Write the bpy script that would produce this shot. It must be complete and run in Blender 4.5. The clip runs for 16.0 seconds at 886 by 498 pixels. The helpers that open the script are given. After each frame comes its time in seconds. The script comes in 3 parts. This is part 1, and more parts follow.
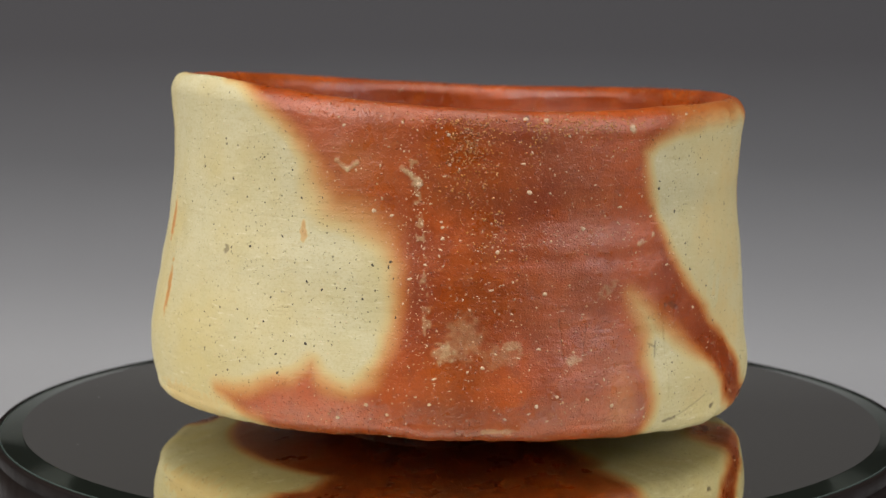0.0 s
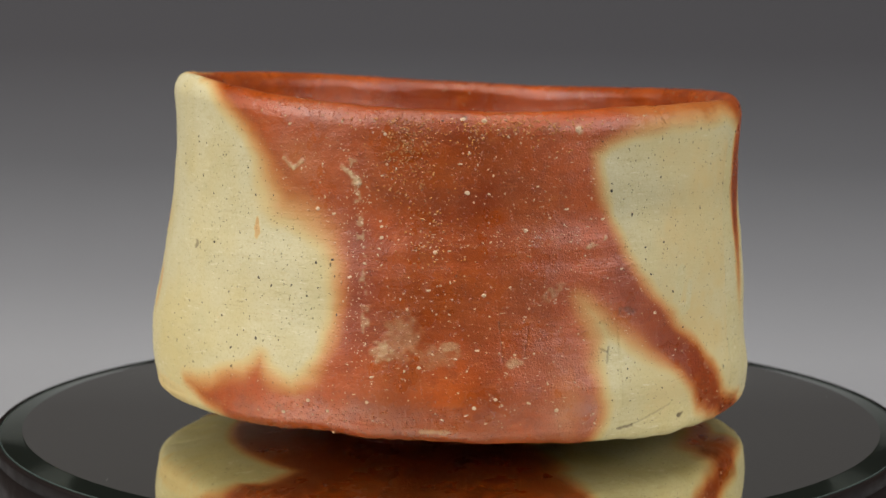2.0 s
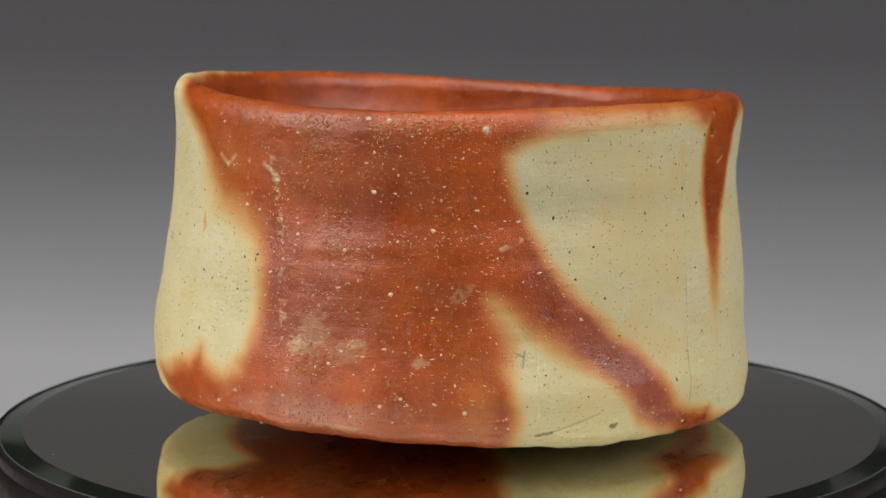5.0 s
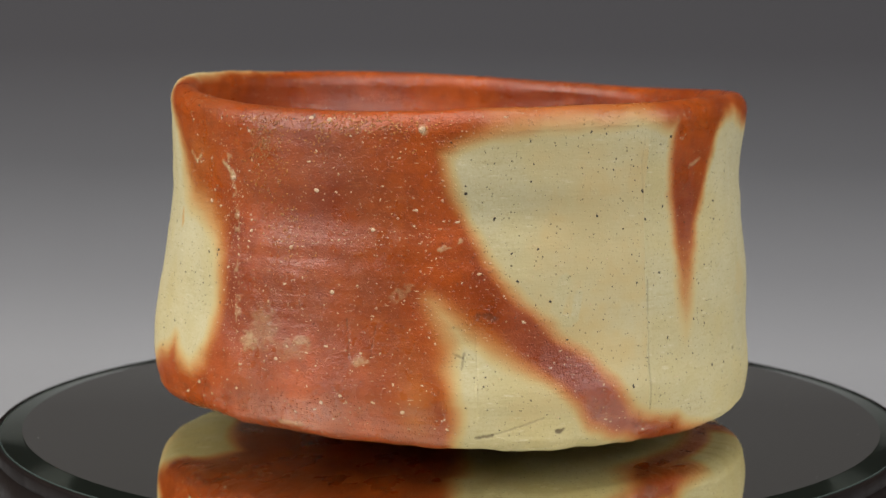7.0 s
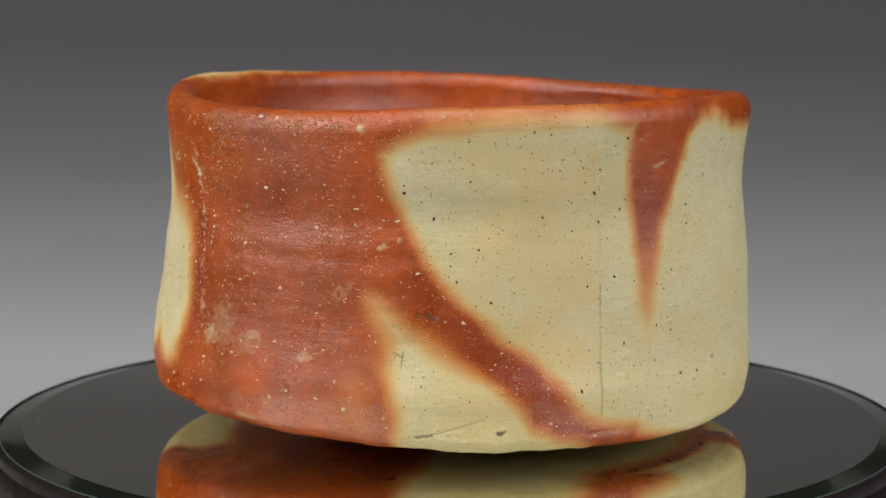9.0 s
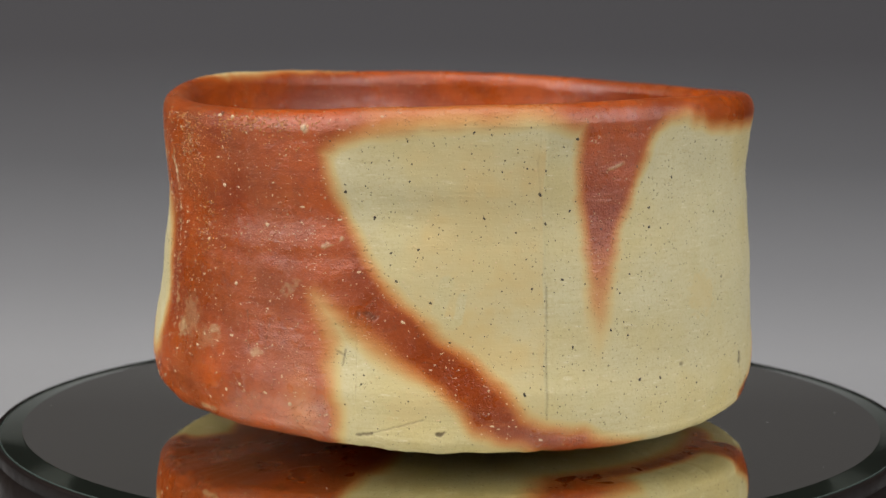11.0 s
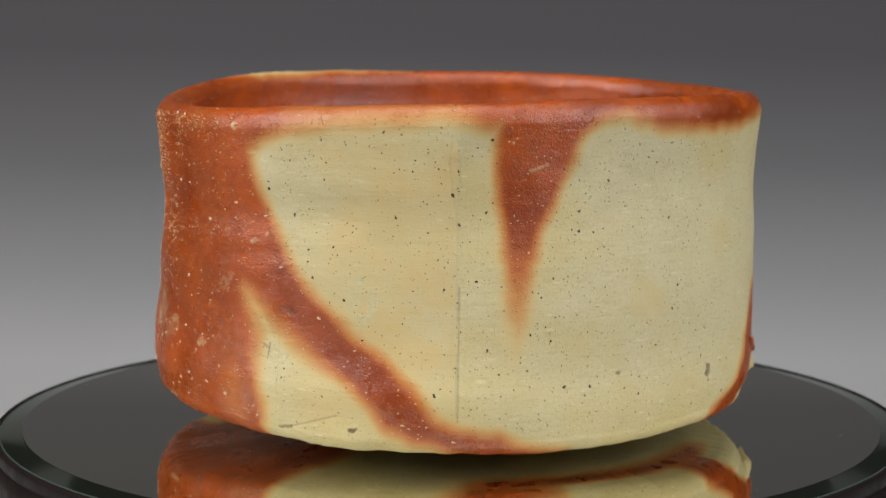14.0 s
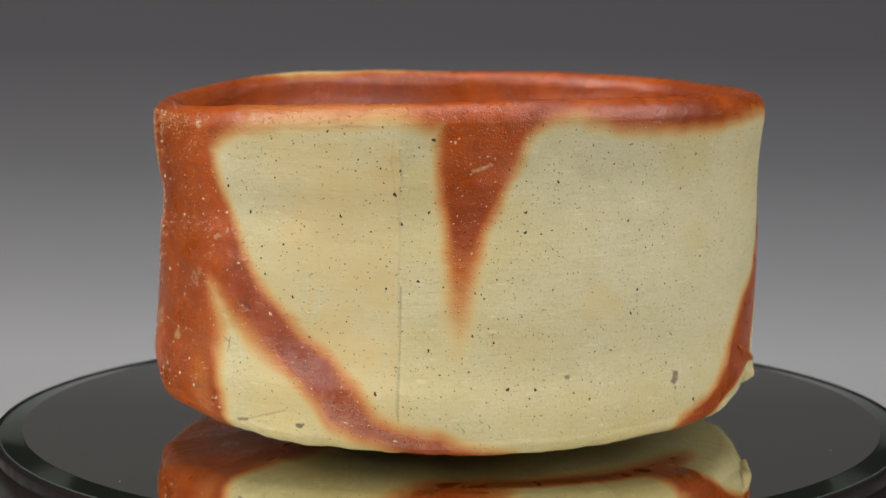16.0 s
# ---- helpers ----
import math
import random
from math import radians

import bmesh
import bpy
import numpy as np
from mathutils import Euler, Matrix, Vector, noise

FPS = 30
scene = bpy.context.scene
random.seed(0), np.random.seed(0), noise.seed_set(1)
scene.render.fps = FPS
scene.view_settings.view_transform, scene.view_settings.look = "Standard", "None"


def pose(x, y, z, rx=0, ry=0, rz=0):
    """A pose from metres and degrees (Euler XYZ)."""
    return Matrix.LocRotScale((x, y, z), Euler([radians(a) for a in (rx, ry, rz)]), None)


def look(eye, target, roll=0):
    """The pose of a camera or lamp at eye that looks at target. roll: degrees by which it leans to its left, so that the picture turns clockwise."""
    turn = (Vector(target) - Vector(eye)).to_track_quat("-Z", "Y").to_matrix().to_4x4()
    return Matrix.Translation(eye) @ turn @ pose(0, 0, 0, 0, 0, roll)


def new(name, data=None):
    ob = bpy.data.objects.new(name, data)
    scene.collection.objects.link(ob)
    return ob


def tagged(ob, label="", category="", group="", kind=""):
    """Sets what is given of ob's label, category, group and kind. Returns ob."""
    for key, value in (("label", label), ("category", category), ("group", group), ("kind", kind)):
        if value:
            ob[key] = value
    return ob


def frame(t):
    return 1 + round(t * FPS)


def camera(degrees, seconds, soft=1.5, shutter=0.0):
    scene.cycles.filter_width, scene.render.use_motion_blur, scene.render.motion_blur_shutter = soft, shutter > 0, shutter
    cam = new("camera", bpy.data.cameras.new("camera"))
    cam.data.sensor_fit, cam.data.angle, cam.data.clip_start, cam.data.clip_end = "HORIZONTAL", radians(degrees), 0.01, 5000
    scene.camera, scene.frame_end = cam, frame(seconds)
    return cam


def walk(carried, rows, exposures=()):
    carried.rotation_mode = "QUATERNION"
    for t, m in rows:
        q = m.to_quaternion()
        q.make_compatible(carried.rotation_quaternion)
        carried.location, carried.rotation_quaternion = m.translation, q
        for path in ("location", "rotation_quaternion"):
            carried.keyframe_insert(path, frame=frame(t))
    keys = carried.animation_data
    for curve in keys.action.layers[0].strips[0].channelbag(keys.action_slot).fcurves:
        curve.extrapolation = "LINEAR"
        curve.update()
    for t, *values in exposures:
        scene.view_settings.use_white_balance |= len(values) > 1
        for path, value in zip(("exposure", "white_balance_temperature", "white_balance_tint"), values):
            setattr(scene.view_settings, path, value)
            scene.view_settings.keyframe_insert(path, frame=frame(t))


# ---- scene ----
cam = camera(30.0, 16.0, soft=1.5)
EYE = Vector((0.0, -0.345, 0.07415))
TILT, YAW = radians(6.673), radians(0.2897)
AHEAD = Vector((-math.sin(YAW) * math.cos(TILT), math.cos(YAW) * math.cos(TILT), -math.sin(TILT)))
STAND = look(EYE, EYE + AHEAD, 0.188)
walk(cam, [(0.0, STAND), (16.0, STAND)])
cam.data.dof.use_dof = True
cam.data.dof.focus_distance = 0.296
cam.data.dof.aperture_fstop = 27.0

# turn of the turntable in degrees, second by second pair
TURN = [(0, 41.14), (2, 30.78), (4, 20.45), (6, 10.19), (8, 0.0), (10, -10.1), (12, -20.1), (14, -29.97), (16, -39.72)]

# ---- light ----
world = bpy.data.worlds.new("studio")
world.use_nodes = True
world.node_tree.nodes["Background"].inputs["Color"].default_value = (0.9, 0.95, 1.0, 1)
world.node_tree.nodes["Background"].inputs["Strength"].default_value = 0.02
scene.world = world
scene.view_settings.exposure = 0.22


def softbox(name, eye, target, width, height, watts, colour):
    data = bpy.data.lights.new(name, "AREA")
    data.shape, data.size, data.size_y, data.energy, data.color = "RECTANGLE", width, height, watts, colour
    ob = new(name, data)
    ob.matrix_world = look(eye, target)
    return ob


softbox("softbox_key", (-0.66, -0.38, 0.44), (0, 0, 0.03), 0.55, 0.55, 7.0, (1.0, 0.97, 0.95))
softbox("softbox_fill", (0.66, -0.40, 0.36), (0, 0, 0.03), 0.45, 0.45, 4.15, (0.97, 0.97, 1.0))
softbox("softbox_top", (0.0, -0.30, 0.85), (0, 0, 0.03), 0.6, 0.5, 4.2, (1.0, 0.98, 0.96))


# ---- materials ----
class Nodes:
    """A short hand for node materials."""

    def __init__(self, name):
        self.material = bpy.data.materials.new(name)
        self.material.use_nodes = True
        self.tree = self.material.node_tree
        self.bsdf = self.tree.nodes["Principled BSDF"]
        self.coords = self.tree.nodes.new("ShaderNodeTexCoord").outputs["Object"]

    def add(self, kind, settings=None, **inputs):
        node = self.tree.nodes.new(kind)
        if settings:
            node.attribute_name = settings
        for key, value in inputs.items():
            self.put(node.inputs[key.replace("_", " ")], value)
        return node

    def put(self, socket, value):
        if isinstance(value, bpy.types.NodeSocket):
            self.tree.links.new(value, socket)
        else:
            socket.default_value = value

    def math(self, op, a, b=0.0, clamp=False):
        node = self.tree.nodes.new("ShaderNodeMath")
        node.operation, node.use_clamp = op, clamp
        self.put(node.inputs[0], a)
        self.put(node.inputs[1], b)
        return node.outputs[0]

    def mix(self, factor, a, b, blend="MIX"):
        node = self.tree.nodes.new("ShaderNodeMix")
        node.data_type, node.blend_type = "RGBA", blend
        self.put(node.inputs[0], factor)
        self.put(node.inputs[6], a)
        self.put(node.inputs[7], b)
        return node.outputs[2]

    def ramp(self, value, stops, smooth=False):
        node = self.tree.nodes.new("ShaderNodeValToRGB")
        node.color_ramp.interpolation = "EASE" if smooth else "LINEAR"
        while len(node.color_ramp.elements) < len(stops):
            node.color_ramp.elements.new(0.5)
        for element, (place, colour) in zip(node.color_ramp.elements, stops):
            element.position, element.color = place, (*colour, 1) if len(colour) == 3 else colour
        self.put(node.inputs[0], value)
        return node.outputs[0]

    def step(self, value, low, high, to_low=0.0, to_high=1.0):
        node = self.tree.nodes.new("ShaderNodeMapRange")
        node.interpolation_type = "SMOOTHSTEP"
        for i, v in enumerate((value, low, high, to_low, to_high)):
            self.put(node.inputs[i], v)
        return node.outputs[0]

    def place(self, scale=(1, 1, 1)):
        node = self.tree.nodes.new("ShaderNodeMapping")
        node.inputs["Scale"].default_value = scale
        self.put(node.inputs["Vector"], self.coords)
        return node.outputs[0]

    def noise(self, scale, detail=3.0, rough=0.55, stretch=(1, 1, 1), distort=0.0):
        node = self.add("ShaderNodeTexNoise", Vector=self.place(stretch), Scale=scale, Detail=detail, Roughness=rough, Distortion=distort)
        return node.outputs["Fac"]

    def spots(self, scale, share, small, large, stretch=(1, 1, 1)):
        """Scattered round spots: 1 inside; share of the cells that carry one, radii in cells."""
        node = self.add("ShaderNodeTexVoronoi", Vector=self.place(stretch), Scale=scale)
        parts = self.add("ShaderNodeSeparateColor", Color=node.outputs["Color"])
        radius = self.math("ADD", self.math("MULTIPLY", self.math("POWER", parts.outputs[1], 2.5), large - small), small)
        ragged = self.math("ADD", self.math("DIVIDE", node.outputs["Distance"], radius), self.noise(2600, 1, 0.5))
        inside = self.step(ragged, 1.5, 1.05)
        return self.math("MULTIPLY", inside, self.math("LESS_THAN", parts.outputs[0], share))

    def attribute(self, name):
        return self.add("ShaderNodeAttribute", name).outputs["Fac"]

    def bump(self, height, strength, distance, normal=None):
        node = self.add("ShaderNodeBump", Height=height, Strength=strength, Distance=distance)
        if normal is not None:
            self.put(node.inputs["Normal"], normal)
        return node.outputs["Normal"]

    def finish(self, **inputs):
        for key, value in inputs.items():
            self.put(self.bsdf.inputs[key.replace("_", " ")], value)
        return self.material


def clay_material():
    n = Nodes("fired_clay")
    fire, ash, shade_and_marks, pores, dull = (n.attribute(k) for k in ("fire", "ash", "shade_and_marks", "pores", "dull"))
    wide, mid, fine = n.noise(45, 3), n.noise(170, 4), n.noise(900, 3)
    streak = n.noise(100, 4, stretch=(1.2, 1.2, 9.0))
    edge = n.math("MULTIPLY", fire, n.math("SUBTRACT", 1.0, fire))
    burn = n.math("ADD", fire, n.math("MULTIPLY", edge, n.math("MULTIPLY", n.math("SUBTRACT", mid, 0.5), 0.8)))
    burn = n.math("ADD", burn, n.math("MULTIPLY", edge, n.math("MULTIPLY", n.math("SUBTRACT", streak, 0.5), 0.5)), True)
    sand = n.noise(1900, 2, 0.7)
    cream = n.mix(n.step(wide, 0.35, 0.7), (0.525, 0.47, 0.285, 1), (0.515, 0.425, 0.20, 1))
    cream = n.mix(n.math("MULTIPLY", n.step(mid, 0.45, 0.8), 0.6), cream, (0.47, 0.42, 0.225, 1))
    cream = n.mix(n.math("MULTIPLY", n.step(streak, 0.5, 0.75), 0.14), cream, (0.60, 0.54, 0.33, 1))
    cream = n.mix(n.step(n.noise(520, 3, 0.6, stretch=(0.45, 0.45, 2.6)), 0.54, 0.7, 0.0, 0.45), cream, (0.44, 0.36, 0.18, 1))
    cream = n.mix(n.step(n.noise(760, 3, 0.6, stretch=(0.4, 0.4, 2.0)), 0.6, 0.72, 0.0, 0.5), cream, (0.66, 0.60, 0.40, 1))
    cream = n.mix(n.step(sand, 0.45, 0.72, 0.0, 0.42), cream, (0.42, 0.34, 0.15, 1))
    red = n.mix(n.step(wide, 0.36, 0.64), (0.40, 0.070, 0.005, 1), (0.235, 0.036, 0.004, 1))
    haze = n.mix(n.step(mid, 0.3, 0.7), (0.30, 0.076, 0.018, 1), (0.225, 0.050, 0.013, 1))
    red = n.mix(n.math("MULTIPLY", dull, n.step(n.noise(75, 4), 0.38, 0.62, 0.0, 0.6)), red, haze)
    red = n.mix(n.step(mid, 0.5, 0.8, 0.0, 0.6), red, (0.41, 0.085, 0.009, 1))
    red = n.mix(n.step(streak, 0.55, 0.75, 0.0, 0.1), red, (0.48, 0.20, 0.09, 1))
    red = n.mix(n.step(n.noise(330, 4, 0.65), 0.46, 0.66, 0.0, 0.45), red, (0.20, 0.034, 0.006, 1))
    red = n.mix(n.step(n.noise(620, 3, 0.6, stretch=(0.5, 0.5, 2.2)), 0.58, 0.72, 0.0, 0.28), red, (0.50, 0.16, 0.045, 1))
    red = n.mix(n.step(sand, 0.5, 0.75, 0.0, 0.3), red, (0.18, 0.035, 0.007, 1))
    warm = n.ramp(burn, [(0.0, (0.53, 0.455, 0.245)), (0.22, (0.53, 0.40, 0.18)), (0.48, (0.51, 0.26, 0.085)), (0.72, (0.43, 0.135, 0.03)), (1.0, (0.36, 0.07, 0.010))])
    colour = n.mix(n.step(burn, 0.0, 0.2), cream, warm)
    colour = n.mix(n.step(burn, 0.7, 1.0), colour, red)
    # dark specks and pits in the pale clay, white grains in the red
    dark = n.spots(620, 0.22, 0.07, 0.14)
    dark2 = n.spots(330, 0.12, 0.05, 0.08)
    dark3 = n.spots(1300, 0.7, 0.13, 0.28)
    pits = n.math("MAXIMUM", n.math("MAXIMUM", dark, dark2), n.math("MULTIPLY", dark3, 0.55))
    pits = n.math("MULTIPLY", pits, n.step(burn, 0.75, 0.2, 0.5, 0.92))
    grains = n.math("MAXIMUM", n.spots(1000, 0.55, 0.12, 0.25), n.spots(420, 0.4, 0.06, 0.14))
    grains = n.math("MULTIPLY", grains, n.step(burn, 0.05, 0.7, 0.2, 0.7))
    bubbles = n.math("MULTIPLY", n.spots(1600, 1.0, 0.30, 0.50), pores)
    colour = n.mix(n.math("MULTIPLY", ash, n.step(fine, 0.3, 0.62, 0.35, 1.0)), colour, (0.52, 0.38, 0.20, 1))
    colour = n.mix(grains, colour, (0.68, 0.43, 0.24, 1))
    colour = n.mix(n.math("MULTIPLY", bubbles, 0.35), colour, (0.72, 0.46, 0.20, 1))
    colour = n.mix(pits, colour, (0.04, 0.028, 0.014, 1))
    # darkness of hollows and seams is laid on here as colour
    colour = n.mix(n.math("MULTIPLY", shade_and_marks, n.step(fine, 0.3, 0.55, 0.7, 1.0)), colour, (0.07, 0.042, 0.022, 1))
    crust = n.step(burn, 0.1, 0.9, 0.25, 1.0)
    scrape = n.math("MULTIPLY", streak, n.step(burn, 0.1, 0.9, 0.16, 0.17))
    height = n.math("ADD", scrape, n.math("MULTIPLY", mid, 0.16))
    height = n.math("ADD", height, n.math("MULTIPLY", n.math("ADD", n.math("MULTIPLY", n.noise(1500, 3, 0.7), 0.24), n.math("MULTIPLY", n.noise(3200, 2, 0.6), 0.16)), crust))
    height = n.math("SUBTRACT", height, n.math("MULTIPLY", pits, 0.5))
    height = n.math("ADD", height, n.math("MULTIPLY", grains, 0.45))
    height = n.math("ADD", height, n.math("MULTIPLY", bubbles, 0.7))
    height = n.math("ADD", height, n.math("MULTIPLY", n.math("MULTIPLY", n.spots(1700, 0.6, 0.22, 0.45), crust), 0.3))
    rough = n.math("ADD", n.step(burn, 0.2, 0.9, 0.58, 0.31), n.math("MULTIPLY", n.math("SUBTRACT", n.noise(110, 4), 0.5), 0.5))
    return n.finish(Base_Color=colour, Roughness=rough, Normal=n.bump(height, 0.9, 0.00065), Specular_IOR_Level=n.step(burn, 0.2, 0.9, 0.35, 0.62))


def grain_material():
    n = Nodes("feldspar_grain")
    return n.finish(Base_Color=n.mix(n.noise(900, 3), (0.72, 0.56, 0.38, 1), (0.46, 0.26, 0.13, 1)), Roughness=0.6,
                    Normal=n.bump(n.noise(2500, 3), 0.5, 0.0002))


def speck_material():
    n = Nodes("dark_speck")
    return n.finish(Base_Color=n.mix(n.noise(1500, 2), (0.022, 0.015, 0.009, 1), (0.05, 0.032, 0.016, 1)), Roughness=0.55)


def bead_material():
    n = Nodes("ash_bead")
    return n.finish(Base_Color=n.mix(n.step(n.noise(1100, 2), 0.4, 0.6), (0.50, 0.23, 0.07, 1), (0.33, 0.085, 0.018, 1)), Roughness=0.24, Specular_IOR_Level=0.55)


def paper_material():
    n = Nodes("paper_painted_falloff")
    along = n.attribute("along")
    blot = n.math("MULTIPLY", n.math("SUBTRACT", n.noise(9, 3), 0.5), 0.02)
    # light fall-off up the sweep is painted into the base colour
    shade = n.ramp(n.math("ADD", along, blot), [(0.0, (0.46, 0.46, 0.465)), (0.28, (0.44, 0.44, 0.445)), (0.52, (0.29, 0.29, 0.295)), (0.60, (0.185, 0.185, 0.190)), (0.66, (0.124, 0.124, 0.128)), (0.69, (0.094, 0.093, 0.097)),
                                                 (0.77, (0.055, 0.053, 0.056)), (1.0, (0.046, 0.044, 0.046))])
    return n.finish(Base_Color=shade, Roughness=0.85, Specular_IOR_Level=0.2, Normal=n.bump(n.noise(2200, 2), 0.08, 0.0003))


def mirror_material():
    n = Nodes("mirror_silver")
    smear = n.noise(35, 4, stretch=(1, 2.4, 1))
    return n.finish(Base_Color=(0.78, 0.77, 0.66, 1), Metallic=1.0, Roughness=n.step(smear, 0.3, 0.8, 0.012, 0.035))


def bevel_material():
    n = Nodes("mirror_bevel")
    return n.finish(Base_Color=n.mix(n.noise(60, 3), (0.46, 0.54, 0.42, 1), (0.42, 0.52, 0.40, 1)), Metallic=0.985, Roughness=0.05)


def glass_edge_material():
    n = Nodes("ground_glass_edge")
    return n.finish(Base_Color=n.mix(n.noise(300, 3), (0.06, 0.08, 0.07, 1), (0.035, 0.05, 0.043, 1)), Roughness=0.22, IOR=1.52)


def black_material():
    n = Nodes("black_lacquer")
    return n.finish(Base_Color=n.mix(n.noise(80, 4), (0.008, 0.007, 0.007, 1), (0.016, 0.011, 0.009, 1)), Roughness=n.step(n.noise(200, 3), 0.3, 0.7, 0.4, 0.55), Specular_IOR_Level=0.06)


def wall_material():
    n = Nodes("dark_wall_paint")
    return n.finish(Base_Color=n.mix(n.noise(3, 4), (0.035, 0.035, 0.036, 1), (0.05, 0.049, 0.048, 1)), Roughness=0.8, Normal=n.bump(n.noise(120, 3), 0.1, 0.002))


def dust_material():
    n = Nodes("dust")
    return n.finish(Base_Color=n.mix(n.noise(500, 2), (0.5, 0.5, 0.48, 1), (0.35, 0.36, 0.35, 1)), Roughness=0.9)


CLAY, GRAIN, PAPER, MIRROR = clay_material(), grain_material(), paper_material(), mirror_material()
SPECK, BEAD = speck_material(), bead_material()
BEVEL, EDGE, BLACK, WALL, DUST = bevel_material(), glass_edge_material(), black_material(), wall_material(), dust_material()


# ---- mesh tools ----
def mesh_of(name, verts, faces, material, smooth=True, values=None):
    data = bpy.data.meshes.new(name)
    data.from_pydata([tuple(v) for v in verts] if not isinstance(verts, np.ndarray) else verts.tolist(), [], faces)
    data.materials.append(material)
    if smooth:
        data.polygons.foreach_set("use_smooth", [True] * len(data.polygons))
    for key, numbers in (values or {}).items():
        data.attributes.new(key, "FLOAT", "POINT").data.foreach_set("value", np.asarray(numbers, dtype=np.float32))
    data.update()
    return data


def part(name, data, parent, label=""):
    ob = new(name, data)
    ob.parent = parent
    return tagged(ob, label)


def lathe(profile, count):
    """A closed turn of (radius, height) points."""
    verts, faces, k = [], [], len(profile)
    for i in range(count):
        a = 2 * math.pi * i / count
        verts += [(r * math.cos(a), r * math.sin(a), z) for r, z in profile]
    for i in range(count):
        j = (i + 1) % count
        faces += [(i * k + m, j * k + m, j * k + m + 1, i * k + m + 1) for m in range(k - 1)]
    return verts, faces


def lattice_noise(x, y, seed):
    """Smooth noise from -1 to 1 on a lattice of unit cells."""
    table = np.random.RandomState(seed).uniform(-1, 1, (128, 128))
    x0, y0 = np.floor(x).astype(int), np.floor(y).astype(int)
    u, v = x - x0, y - y0
    u, v = u * u * (3 - 2 * u), v * v * (3 - 2 * v)
    a, b = table[x0 % 128, y0 % 128], table[(x0 + 1) % 128, y0 % 128]
    c, d = table[x0 % 128, (y0 + 1) % 128], table[(x0 + 1) % 128, (y0 + 1) % 128]
    return (a * (1 - u) + b * u) * (1 - v) + (c * (1 - u) + d * u) * v


def smooth_step(x, low, high):
    u = np.clip((x - low) / (high - low), 0, 1)
    return u * u * (3 - 2 * u)


# ---- the studio ----
def build_studio():
    """The paper sweep under and behind the turntable, and the dark room round it."""
    flat, radius, back, top, low = 0.16, 0.22, 0.38, 0.19, -0.040
    line = [(-0.14 + i * (0.14 + flat) / 12, low) for i in range(13)]
    line += [(flat + radius * math.sin(a), low + radius * (1 - math.cos(a))) for a in (math.pi / 2 * i / 40 for i in range(1, 41))]
    line += [(back, low + radius + (top - low - radius) * i / 12) for i in range(1, 13)]
    length = np.concatenate([[0], np.cumsum([math.hypot(b[0] - a[0], b[1] - a[1]) for a, b in zip(line, line[1:])])])
    xs = np.linspace(-0.225, 0.225, 45)
    verts, along = [], []
    for (y, z), s in zip(line, length):
        for x in xs:
            verts.append((x, y, z))
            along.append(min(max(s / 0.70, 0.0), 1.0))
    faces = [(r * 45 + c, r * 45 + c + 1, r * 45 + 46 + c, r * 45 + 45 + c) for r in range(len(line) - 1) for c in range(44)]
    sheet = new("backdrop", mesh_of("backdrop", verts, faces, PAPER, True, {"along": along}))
    thick = sheet.modifiers.new("thickness", "SOLIDIFY")
    thick.thickness, thick.offset = 0.0004, -1
    tagged(sheet, "grey paper sweep, light fall-off painted in, pale below and dark above", "backdrop", kind="structure")

    def slab(name, x0, x1, y0, y1, z0, z1, material=WALL):
        bm = bmesh.new()
        bmesh.ops.create_cube(bm, size=1.0, matrix=Matrix.Translation(((x0 + x1) / 2, (y0 + y1) / 2, (z0 + z1) / 2)) @ Matrix.Diagonal((x1 - x0, y1 - y0, z1 - z0, 1)))
        bmesh.ops.bevel(bm, geom=bm.edges[:], offset=0.004, segments=2, affect="EDGES")
        data = bpy.data.meshes.new(name)
        bm.to_mesh(data)
        bm.free()
        data.materials.append(material)
        return new(name, data)

    table = tagged(new("table"), "dark table under the paper sweep", "table")
    slab("tabletop", -0.45, 0.45, -0.14, 0.44, -0.070, -0.0406, BLACK).parent = table
    for x in (-0.42, 0.37):
        for y in (-0.11, 0.36):
            slab("leg", x, x + 0.05, y, y + 0.05, -0.80, -0.070, BLACK).parent = table
    tagged(slab("floor", -2.0, 2.0, -2.0, 2.0, -0.90, -0.80), "dark studio floor", "floor", kind="structure")
    tagged(slab("ceiling", -2.0, 2.0, -2.0, 2.0, 1.70, 1.80), "dark studio ceiling", "ceiling", kind="structure")
    tagged(slab("wall_north", -2.0, 2.0, 2.0, 2.1, -0.80, 1.70), "dark painted studio wall", "wall", kind="structure")
    tagged(slab("wall_south", -2.0, 2.0, -2.1, -2.0, -0.80, 1.70), "dark painted studio wall", "wall", kind="structure")
    tagged(slab("wall_east", 2.0, 2.1, -2.0, 2.0, -0.80, 1.70), "dark painted studio wall", "wall", kind="structure")
    tagged(slab("wall_west", -2.1, -2.0, -2.0, 2.0, -0.80, 1.70), "dark painted studio wall", "wall", kind="structure")


# ---- the turntable ----
AXIS = Vector((0.0, -0.0016, 0.0))


